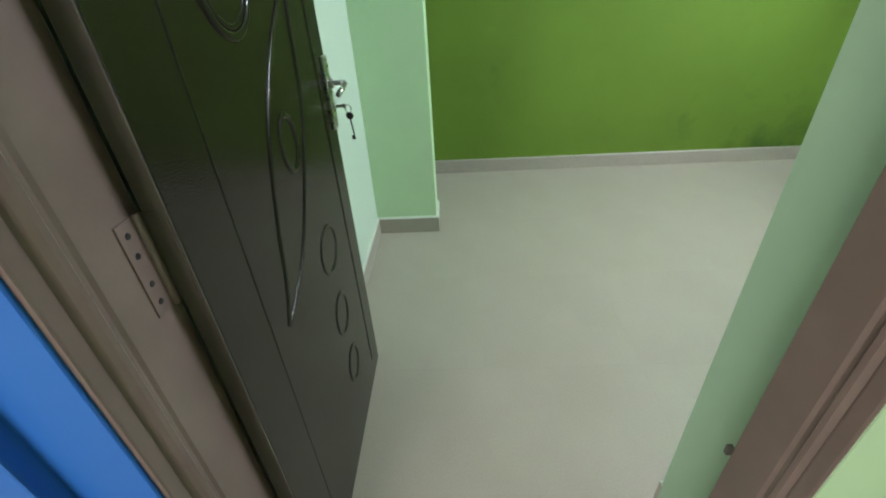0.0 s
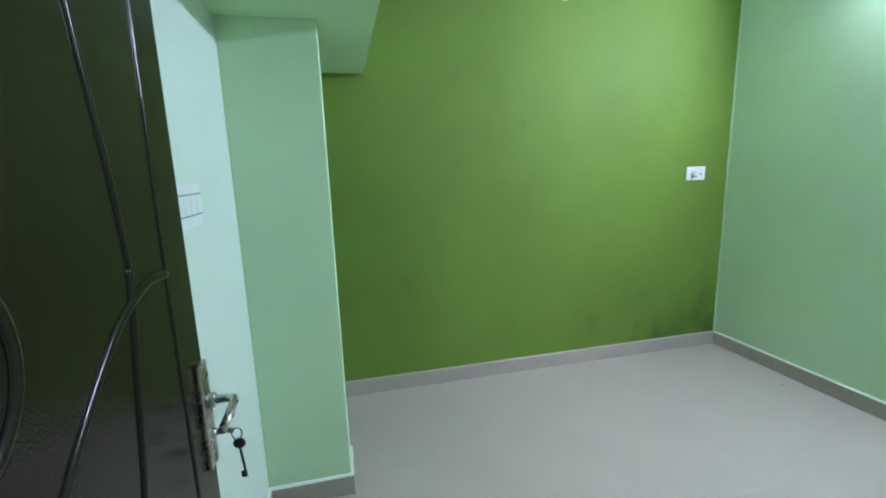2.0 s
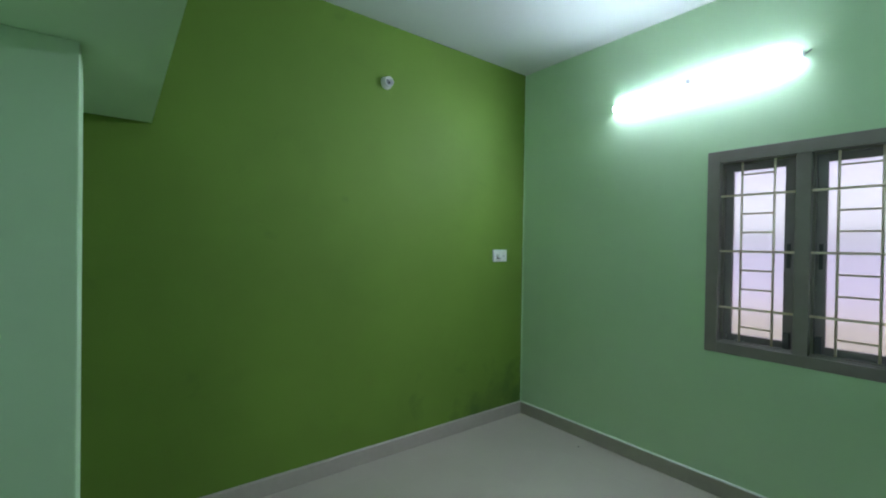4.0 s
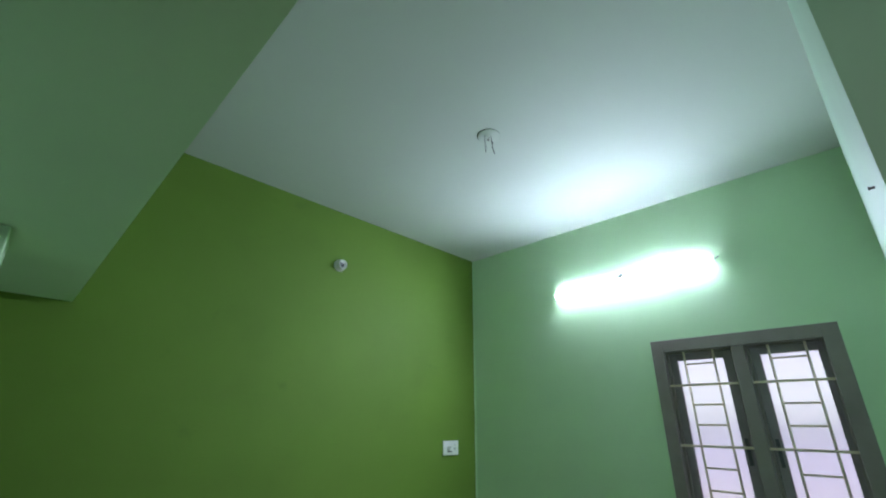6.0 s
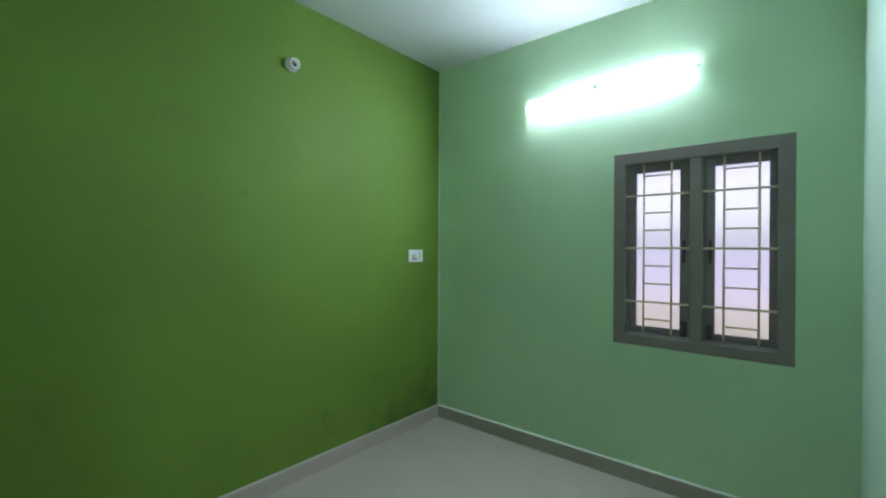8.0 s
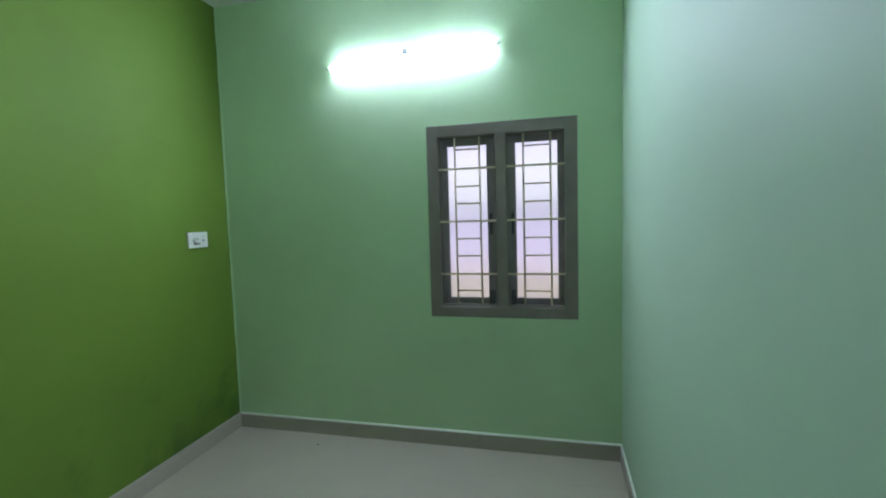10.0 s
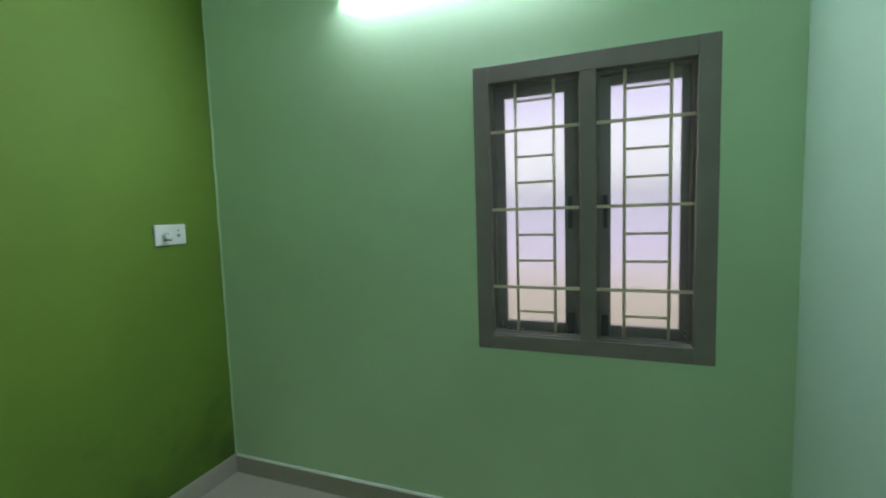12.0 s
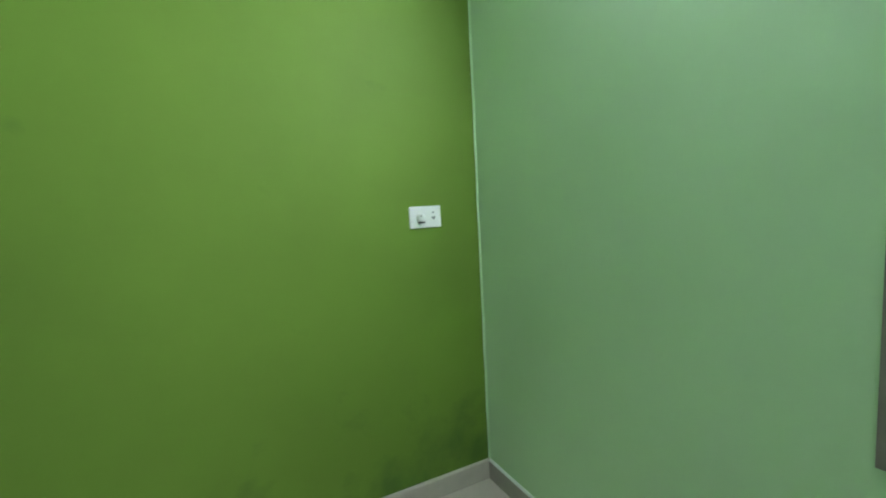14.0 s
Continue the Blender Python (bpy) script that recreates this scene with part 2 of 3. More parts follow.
def add_prism(bm, outline, z0, z1):
    """An upright prism over a plan outline."""
    low = [bm.verts.new((x, y, z0)) for x, y in outline]
    top = [bm.verts.new((x, y, z1)) for x, y in outline]
    bm.faces.new(low[::-1])
    bm.faces.new(top)
    for k in range(len(outline)):
        j = (k + 1) % len(outline)
        bm.faces.new((low[k], low[j], top[j], top[k]))
    return bm


def prism(outline, z0, z1):
    return add_prism(bmesh.new(), outline, z0, z1)


def add_rod(bm, a, b, r, sides=10, r2=None):
    """A round bar from a to b."""
    a, b = Vector(a), Vector(b)
    m = Matrix.Translation((a + b) / 2) @ (b - a).to_track_quat("Z", "Y").to_matrix().to_4x4()
    bmesh.ops.create_cone(bm, cap_ends=True, segments=sides, radius1=r, radius2=r if r2 is None else r2,
                          depth=(b - a).length, matrix=m)
    return bm


def rod(a, b, r, sides=10, r2=None):
    return add_rod(bmesh.new(), a, b, r, sides, r2)


def sweep(points, radius, closed=False, sides=8, flat=(1.0, 1.0), up=(1, 0, 0)):
    """A bead or wire along a line of points; flat scales the section across and along up."""
    bm = bmesh.new()
    pts = [Vector(p) for p in points]
    n = len(pts)
    up = Vector(up)
    rings = []
    for k, p in enumerate(pts):
        before = pts[k - 1] if (k or closed) else pts[0]
        after = pts[(k + 1) % n] if (k < n - 1 or closed) else pts[-1]
        t = (after - before).normalized()
        side = t.cross(up)
        side = side.normalized() if side.length > 1e-6 else t.orthogonal().normalized()
        high = side.cross(t).normalized()
        rings.append([bm.verts.new(p + side * math.cos(a) * radius * flat[0] + high * math.sin(a) * radius * flat[1])
                      for a in [2 * math.pi * s / sides for s in range(sides)]])
    for k in range(n if closed else n - 1):
        r0, r1 = rings[k], rings[(k + 1) % n]
        for s in range(sides):
            j = (s + 1) % sides
            bm.faces.new((r0[s], r0[j], r1[j], r1[s]))
    if not closed:
        bm.faces.new(rings[0][::-1])
        bm.faces.new(rings[-1])
    return bm


def lathe(profile, m, sides=20):
    """A turned shape: (radius, height) pairs about the local z of m."""
    bm = bmesh.new()
    rings = [[bm.verts.new(m @ Vector((r * math.cos(a), r * math.sin(a), h)))
              for a in [2 * math.pi * s / sides for s in range(sides)]] for r, h in profile]
    for r0, r1 in zip(rings, rings[1:]):
        for s in range(sides):
            j = (s + 1) % sides
            bm.faces.new((r0[s], r0[j], r1[j], r1[s]))
    bm.faces.new(rings[0][::-1])
    bm.faces.new(rings[-1])
    return bm


def empty(name, at=(0, 0, 0)):
    ob = new(name)
    ob.location = at
    return ob


def structure(name, bm, material, label, category):
    return tagged(link(name, bm, material), label, category, kind="structure")


# ---- structure ----
T = 0.2
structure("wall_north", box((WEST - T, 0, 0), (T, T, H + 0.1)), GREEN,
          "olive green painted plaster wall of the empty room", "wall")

east = bmesh.new()
e0, e1 = SOUTH_E[1] - T, 0.0
add_box(east, (0, WY1 - 0.012, 0), (T, e1, H + 0.1))
add_box(east, (0, e0, 0), (T, WY0 + 0.012, H + 0.1))
add_box(east, (0, WY0 + 0.012, 0), (T, WY1 - 0.012, WZ0 + 0.012))
add_box(east, (0, WY0 + 0.012, WZ1 - 0.012), (T, WY1 - 0.012, H + 0.1))
structure("wall_east", east, MINT, "mint green painted plaster wall around the window", "wall")

structure("wall_south", prism([SOUTH_E, SOUTH_W, (SOUTH_W[0], HALL_Y + 0.02), (0, HALL_Y + 0.02)], 0, H + 0.1), MINT_SHADED,
          "mint green painted wall block beside the entrance, shade in its colour", "wall")
structure("wall_west", box((WEST - T, -0.0, 0), (WEST, HALL_Y, H + 0.1)), PALE,
          "pale mint painted wall behind the open door", "wall")
doorwall = bmesh.new()
add_box(doorwall, (WEST, HALL_Y + 0.02, DOOR_H + 0.09), (SOUTH_W[0], DOOR_Y, H + 0.1))
structure("wall_over_door", doorwall, MINT, "mint green painted wall over the doorway", "wall")

# the wall nib under the loft
structure("wall_nib", box((WEST, -0.89, 0), (-2.885, -0.69, LOFT_Z), 0.004), MINT,
          "narrow mint green painted wall nib under the loft", "wall")
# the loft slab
structure("loft", prism([(WEST, 0), (-2.662, 0), (-2.672, -2.1), (-2.675, DOOR_Y), (WEST, DOOR_Y)], LOFT_Z, LOFT_Z + 0.1), LOFT_MINT,
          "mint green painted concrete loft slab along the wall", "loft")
structure("ceiling", box((WEST - T, HALL_Y, H), (T, T, H + 0.1)), WHITE, "flat white painted plaster ceiling", "ceiling")

# outside face of the wall with the door, and the hall
hb = bmesh.new()
add_box(hb, (-3.265, HALL_Y - 0.012, 0), (-3.158, HALL_Y + 0.02, 3.0))
structure("wall_hall_blue", hb, BLUE, "bright blue painted hall wall beside the door frame", "wall")
structure("wall_hall_pier", box((-5.5, HALL_Y - 0.04, 0), (-3.265, HALL_Y + 0.02, 3.0), 0.004), BLUE, "bright blue painted hall wall standing a little forward", "wall")
hg = bmesh.new()
add_box(hg, (JR + 0.003, HALL_Y - 0.006, 0), (-1.2, HALL_Y + 0.02, 3.0))
add_box(hg, (-3.158, HALL_Y - 0.012, DOOR_H + 0.09), (JR + 0.003, HALL_Y + 0.02, 3.0))
structure("wall_hall_green", hg, MINT, "mint green painted hall wall beside the door frame", "wall")
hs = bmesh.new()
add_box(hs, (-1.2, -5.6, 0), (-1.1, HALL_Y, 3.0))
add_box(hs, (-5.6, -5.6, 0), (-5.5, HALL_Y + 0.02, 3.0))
# unseen end wall, its opening added to hold the hall's area lamp
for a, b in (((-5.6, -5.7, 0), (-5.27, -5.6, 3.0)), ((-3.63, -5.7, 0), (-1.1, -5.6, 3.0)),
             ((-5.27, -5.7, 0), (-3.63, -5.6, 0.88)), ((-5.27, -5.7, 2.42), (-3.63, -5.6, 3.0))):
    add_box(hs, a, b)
structure("wall_hall", hs, MINT, "unseen mint green walls closing the hall, with an opening added for the lamp", "wall")
structure("ceiling_hall", box((-5.6, -5.7, 3.0), (-1.1, HALL_Y + 0.02, 3.1)), WHITE, "white painted hall ceiling", "ceiling")

# floor: bed of grout with large tiles on it
floor = structure("floor", box((-5.6, -5.7, -0.12), (T, T, -0.0005)), GROUT,
                  "pale grey glazed floor tiles with fine joints", "floor")
TS = 0.6
tile_meshes = {}
for ix in range(-9, 1):
    for iy in range(-10, 1):
        x0, y0 = ix * TS - 0.28, iy * TS - 0.17
        x1, y1 = min(x0 + TS, T), min(y0 + TS, T)
        if x1 < -5.55 or y1 < -5.65 or (x1 < WEST - T and y0 > HALL_Y) or (x0 > SOUTH_W[0] + 0.1 and y1 < -2.8 and x0 > -1.15):
            continue
        key = (round(x1 - x0, 3), round(y1 - y0, 3))
        if key not in tile_meshes:
            bm = box((0.0003, 0.0003, -0.008), (x1 - x0 - 0.0003, y1 - y0 - 0.0003, 0.0))
            me = bpy.data.meshes.new("tile")
            bm.to_mesh(me)
            bm.free()
            me.materials.append(TILE)
            tile_meshes[key] = me
        ob = new("tile", tile_meshes[key])
        ob.location = (x0, y0, 0)
        ob.parent = floor


def baseboard(a, b, inward, top=None):
    """A tile skirting with a painted fillet on its top, along the foot of a wall from a to b."""
    a, b, q = Vector((*a, 0)), Vector((*b, 0)), Vector((*inward, 0)).normalized()
    t = 0.012
    ob = link("baseboard", prism([tuple((a - q * 0.004)[:2]), tuple((b - q * 0.004)[:2]), tuple((b + q * t)[:2]), tuple((a + q * t)[:2])],
                                 0.0005, 0.094), SKIRT)
    bm = bmesh.new()
    z0, z1 = 0.0942, 0.1025
    v = [bm.verts.new(p) for p in (a - q * 0.004 + Vector((0, 0, z0)), b - q * 0.004 + Vector((0, 0, z0)),
                                   b + q * t + Vector((0, 0, z0)), a + q * t + Vector((0, 0, z0)),
                                   a - q * 0.004 + Vector((0, 0, z1)), b - q * 0.004 + Vector((0, 0, z1)),
                                   b + q * 0.006 + Vector((0, 0, z1)), a + q * 0.006 + Vector((0, 0, z1)))]
    for f in ((0, 1, 2, 3), (4, 5, 6, 7), (0, 1, 5, 4), (1, 2, 6, 5), (2, 3, 7, 6), (3, 0, 4, 7)):
        bm.faces.new([v[k] for k in f])
    part("fillet", bm, top or FILLET, ob, "" if top else "pale painted top edge")
    return tagged(ob, "grey tile skirting with a pale top edge", "baseboard", kind="structure")


sn = Vector((SOUTH_W[1] - SOUTH_E[1], -(SOUTH_W[0] - SOUTH_E[0]))).normalized()
baseboard((WEST, 0), (0, 0), (0, -1), SKIRT)
baseboard((0, -0.012), SOUTH_E, (-1, 0))
baseboard((-0.012, SOUTH_E[1]), SOUTH_W, (sn.x, sn.y))
baseboard((WEST, -0.89), (-2.873, -0.89), (0, -1))
baseboard((-2.885, -0.89), (-2.885, -0.69), (1, 0))
baseboard((WEST, -0.902), (WEST, DOOR_Y), (1, 0))


# ---- window ----
def window():
    w = tagged(empty("window_1", (0, (WY0 + WY1) / 2, WZ0)), "grey wooden double window with cream grille bars and frosted panes",
               "window", kind="structure")
    off = Matrix.Translation((0, -(WY0 + WY1) / 2, -WZ0))

    def put(name, bm, mat, parent, label="", smooth=False):
        bm.transform(off)
        return part(name, bm, mat, parent, label, smooth)

    f = 0.065
    yi0, yi1, zi0, zi1 = -2.258, -1.51, 0.897, 1.937
    m0, m1 = -1.924, -1.862
    xo, xi = 0.062, -0.006
    put("window_frame", box((xi, WY1 - f, WZ0), (xo, WY1, WZ1), 0.003), WINDOW_PAINT, w, "upright of the grey frame")
    put("window_frame", box((xi, WY0, WZ0), (xo, yi0, WZ1), 0.003), WINDOW_PAINT, w, "upright of the grey frame")
    put("window_frame", box((xi + 0.0005, yi0, zi1), (xo, yi1, WZ1), 0.003), WINDOW_PAINT, w, "head of the grey frame")
    put("window_sill", box((xi + 0.0005, yi0, WZ0), (xo, yi1, zi0), 0.003), WINDOW_PAINT, w, "bottom rail of the grey frame")
    put("mullion", box((xi + 0.001, m0, zi0), (xo, m1, zi1), 0.003), WINDOW_PAINT, w)
    # stepped rebate bead round each light
    for y0, y1 in ((yi0, m0), (m1, yi1)):
        bm = bmesh.new()
        bd = 0.012
        add_box(bm, (0.036, y0, zi0), (xo, y0 + bd, zi1), 0.002)
        add_box(bm, (0.036, y1 - bd, zi0), (xo, y1, zi1), 0.002)
        add_box(bm, (0.036, y0 + bd, zi0), (xo, y1 - bd, zi0 + bd), 0.002)
        add_box(bm, (0.036, y0 + bd, zi1 - bd), (xo, y1 - bd, zi1), 0.002)
        put("rebate_bead", bm, WINDOW_PAINT, w)
        # two small steps on the bottom rail
        put("sill_step", box((0.006, y0 + 0.002, zi0 - 0.002), (0.021, y1 - 0.002, zi0 + 0.007), 0.003), WINDOW_PAINT, w, "lower rounded step of the rail")
        put("sill_step", box((0.0215, y0 + 0.002, zi0 - 0.002), (0.0355, y1 - 0.002, zi0 + 0.015), 0.003), WINDOW_PAINT, w, "upper rounded step of the rail")
    # grille of welded square bars
    for (y0, y1), (a, b) in (((m1, yi1), (-1.764, -1.612)), ((yi0, m0), (-2.180, -2.024))):
        g = put("grille", rod((0.03, a, zi0 - 0.004), (0.03, a, zi1 - 0.005), 0.0062, 8), GRILLE, w, "cream painted steel grille", True)
        put("bar", rod((0.03, b, zi0 - 0.004), (0.03, b, zi1 - 0.005), 0.0062, 8), GRILLE, g, "", True)
        for z in (1.744, 1.425, 1.100):
            put("bar", box((0.0165, y0 - 0.006, z - 0.0065), (0.0245, y1 + 0.006, z + 0.0065), 0.0015), GRILLE, g)
        for z in (1.860, 1.638, 1.533, 1.318, 1.211, 0.996):
            put("rung", rod((0.03, a, z), (0.03, b, z), 0.0052, 8), GRILLE, g, "", True)
    # shutters with frosted panes
    for (y0, y1), (p0, p1) in (((m1, yi1), (-1.801, -1.558)), ((yi0, m0), (-2.220, -1.976))):
        pz0, pz1 = 0.945, 1.888
        x0, x1 = 0.064, 0.094
        s0, s1, sz0, sz1 = y0 - 0.02, y1 + 0.02, zi0 - 0.02, zi1 + 0.02
        bm = bmesh.new()
        add_box(bm, (x0, s0, sz0), (x1, p0, sz1), 0.003)
        add_box(bm, (x0, p1, sz0), (x1, s1, sz1), 0.003)
        add_box(bm, (x0 + 0.0005, p0, sz0), (x1, p1, pz0), 0.003)
        add_box(bm, (x0 + 0.0005, p0, pz1), (x1, p1, sz1), 0.003)
        sh = put("shutter", bm, SHUTTER_GLARE, w, "dark grey wooden shutter frame")
        pane = put("pane", box((0.074, p0 - 0.005, pz0 - 0.005), (0.079, p1 + 0.005, pz1 + 0.005)), GLASS, sh, "bright frosted glass pane")
        pane.visible_shadow = False
        # tower bolt and stay on the meeting side
        side = p0 - 0.022 if p0 > -1.9 else p1 + 0.02
        put("bolt", box((0.054, side - 0.008, 1.34), (0.064, side + 0.008, 1.47), 0.002), BOLT, sh, "dark sliding bolt")
        put("stay_block", box((0.035, side - 0.014, zi0 + 0.012), (0.064, side + 0.014, zi0 + 0.10), 0.004), BOLT, sh, "dark window stay")
        hk = p1 + 0.02 if p0 > -1.9 else p0 - 0.02
        put("stay_hook", sweep([(0.062, hk, zi0 + 0.06), (0.055, hk, zi0 + 0.02), (0.05, hk - 0.02, zi0 + 0.016), (0.045, hk - 0.06, zi0 + 0.016),
                                (0.05, hk - 0.10, zi0 + 0.016)], 0.003, up=(0, 0, 1)), STEEL, sh, "bent wire stay", True)
    return w


window()

# ---- outside the window ----
structure("ground", box((T, -400, -0.4), (400, 400, -0.3)), CONCRETE, "grey concrete yard ground outside the window", "ground")
# added backdrop wall, only ever blurred behind the frosted panes
nb = tagged(empty("window_backdrop", (1.5, -2, -0.3)), "added backdrop wall with a beige base outside the window", "house")
part("wall", box((0, -6, 1.25), (0.2, 6, 6.3)), BACKDROP, nb, "lilac backdrop carrying the daylight's tint")
part("band", box((-0.03, -6, 1.85), (0.02, 6, 2.35), 0.01), BACKDROP_BAND, nb, "white band standing for a bright gap outside")
part("base", box((-0.05, -6, 0), (0.2, 6, 1.25), 0.01), BACKDROP_BASE, nb, "beige plaster base course")


# ---- tube light ----
def tube_light():
    y0, y1 = -0.836, -1.882
    L = y0 - y1
    lamp = tagged(empty("tube_light", (0, (y0 + y1) / 2, 2.426)), "lit white tube light on the mint wall above the window", "lamp")
    lamp.location.x = -0.009
    lamp.rotation_euler = (radians(-1.7), radians(-20), 0)
    part("housing", box((-0.014, -L / 2, -0.015), (0.003, L / 2, 0.015), 0.004), PLASTIC, lamp, "white batten housing")
    half, r, deep = L / 2 - 0.006, 0.017, 0.006
    bm = bmesh.new()
    arc = [(-0.0145 - deep * math.sin(math.pi * k / 16), r * math.cos(math.pi * k / 16)) for k in range(17)]
    ends = [[bm.verts.new((x, y, z)) for x, z in arc] for y in (-half, half)]
    for k in range(16):
        bm.faces.new((ends[0][k], ends[0][k + 1], ends[1][k + 1], ends[1][k]))
    bm.faces.new((ends[0][16], ends[0][0], ends[1][0], ends[1][16]))
    bm.faces.new(ends[0])
    bm.faces.new(ends[1])
    part("diffuser", bm, LAMP, lamp, "glowing half-round diffuser")
    for s in (-1, 1):
        cap = [(-0.012 - (deep + 0.005) * math.sin(math.pi * k / 16), (r + 0.003) * math.cos(math.pi * k / 16)) for k in range(17)]
        bm = bmesh.new()
        rims = [[bm.verts.new((x, y, z)) for x, z in cap] for y in (s * (half + 0.001), s * (half + 0.015))]
        bm.faces.new(rims[0])
        bm.faces.new(rims[1])
        for k in range(17):
            j = (k + 1) % 17
            bm.faces.new((rims[0][k], rims[0][j], rims[1][j], rims[1][k]))
        cap_ob = part("end_cap", bm, PLASTIC, lamp, "white half-round end cap")
        part("lead", sweep([(-0.008, s * (half + 0.014), 0.0), (-0.006, s * (half + 0.03), 0.004), (0.004, s * (half + 0.04), 0.012)], 0.003, up=(0, 0, 1)),
             GREY_PRINT, cap_ob, "short grey lead", True)
    part("clip", box((-0.030, 0.008, 0.0145), (-0.004, 0.034, 0.052), 0.004), GREY_PRINT, lamp, "grey clip on top")
    return lamp


tube_light()


# ---- socket plate on the green wall ----
def socket_plate():
    s = tagged(empty("socket_plate", (-0.288, 0, 1.356)), "white plastic socket plate on the olive green wall", "socket")
    part("plate", box((-0.078, -0.011, -0.049), (0.078, 0.0, 0.049), 0.004), PLASTIC, s)
    part("plug", lathe([(0.017, 0.010), (0.019, 0.014), (0.0185, 0.034), (0.014, 0.038)], pose(-0.028, 0, -0.004, 90, 0, 0), 18), PLASTIC, s, "white round plug-in adaptor", True)
    # black block in place of the adaptor's shadow on the plate
    part("plug_shadow", box((-0.040, -0.036, -0.027), (-0.014, -0.010, -0.020), 0.003), BLACK, s, "black block standing for the shadow under the adaptor")
    part("pin", lathe([(0.003, 0), (0.003, 0.002)], pose(-0.034, -0.0375, 0.006, 90, 0, 0), 10), BLACK, s, "dark dot")
    for x, z in ((0.038, 0.019), (0.034, -0.003), (0.044, -0.003), (0.039, -0.010)):
        part("pin_hole", lathe([(0.0046, 0), (0.0046, 0.001)], pose(x, -0.0112, z, 90, 0, 0), 10), GREY_PRINT, s)
    return s


socket_plate()


# ---- bulb holder ----
def bulb_holder():
    b = tagged(empty("bulb_holder", (-1.371, 0, 2.507)), "empty white bulb holder on the olive green wall", "bulb holder")
    flat = pose(0, 0, 0, 90, 0, 0)
    part("rose", lathe([(0.040, 0), (0.041, 0.006), (0.036, 0.012)], flat, 24), PLASTIC, b, "", True)
    part("barrel", lathe([(0.033, 0.010), (0.034, 0.040), (0.032, 0.046), (0.025, 0.046), (0.024, 0.016)], flat, 24), PLASTIC, b, "white open barrel", True)
    part("contact", lathe([(0.0236, 0.016), (0.0236, 0.018), (0.001, 0.018)], flat, 16), GREY_PRINT, b, "grey contact plate")
    part("pin", lathe([(0.005, 0.018), (0.005, 0.034)], pose(0.012, 0, 0, 90, 0, 0), 10), BLACK, b, "dark spring pin")
    return b


bulb_holder()


# ---- fan hook box in the ceiling ----
def fan_box():
    f = tagged(empty("fan_hook_box", (-1.358, -1.30, H)), "round fan hook plate with loose wires in the ceiling", "ceiling box")
    # no recess is cut: a flat black disc gives the gap's shade
    part("gap_disc", lathe([(0.0585, -0.0004), (0.0585, -0.0010), (0.046, -0.0012)], pose(0, 0, 0), 28), BLACK, f, "flat black disc standing for the shaded gap round the cover", True)
    part("cover", lathe([(0.057, -0.0014), (0.057, -0.0030), (0.054, -0.0040)], pose(0.0025, -0.0005, 0), 28), WHITE, f, "round white cover set off centre", True)
    part("hook", sweep([(0.010, 0.004, -0.004), (0.010, 0.004, -0.020), (0.004, 0.004, -0.028), (-0.006, 0.004, -0.022)], 0.0028, up=(0, 1, 0)), DARK_STEEL, f, "dull steel hook end", True)
    w = part("wire", sweep([(-0.016, 0.008, -0.003), (-0.019, 0.010, -0.040), (-0.013, 0.008, -0.072), (-0.016, 0.006, -0.095)], 0.0019, up=(0, 1, 0)), GREY_PRINT, f, "thin grey wire", True)
    part("tip", rod((-0.016, 0.006, -0.094), (-0.0165, 0.006, -0.104), 0.0022, 8), BLACK, w, "dark taped wire end")
    w = part("wire", sweep([(0.008, -0.010, -0.003), (0.014, -0.012, -0.045), (0.010, -0.015, -0.072), (0.022, -0.020, -0.112)], 0.0019, up=(0, 1, 0)), BLACK, f, "thin black wire", True)
    part("tip", rod((0.013, -0.012, -0.038), (0.015, -0.013, -0.052), 0.0036, 8), BLACK, w, "dark knot of tape")
    return f


fan_box()


# ---- switchboard on the wall behind the door ----
def switchboard():
    s = tagged(empty("switchboard", (WEST, -1.43, 1.365)), "white plastic switchboard on the wall behind the door", "switchboard")
    part("plate", box((0, -0.10, -0.058), (0.008, 0.10, 0.06), 0.003), PALE_PLASTIC, s)
    for z in (0.031, -0.024):
        part("gap", box((0.007, -0.099, z - 0.0014), (0.0086, 0.099, z + 0.0014)), BLACK, s, "dark line between the modules")
    for k in range(4):
        y = -0.075 + k * 0.05
        part("rocker", box((0.008, y - 0.021, -0.020), (0.0098, y + 0.021, 0.027), 0.0015), PALE_PLASTIC, s)
    return s


switchboard()


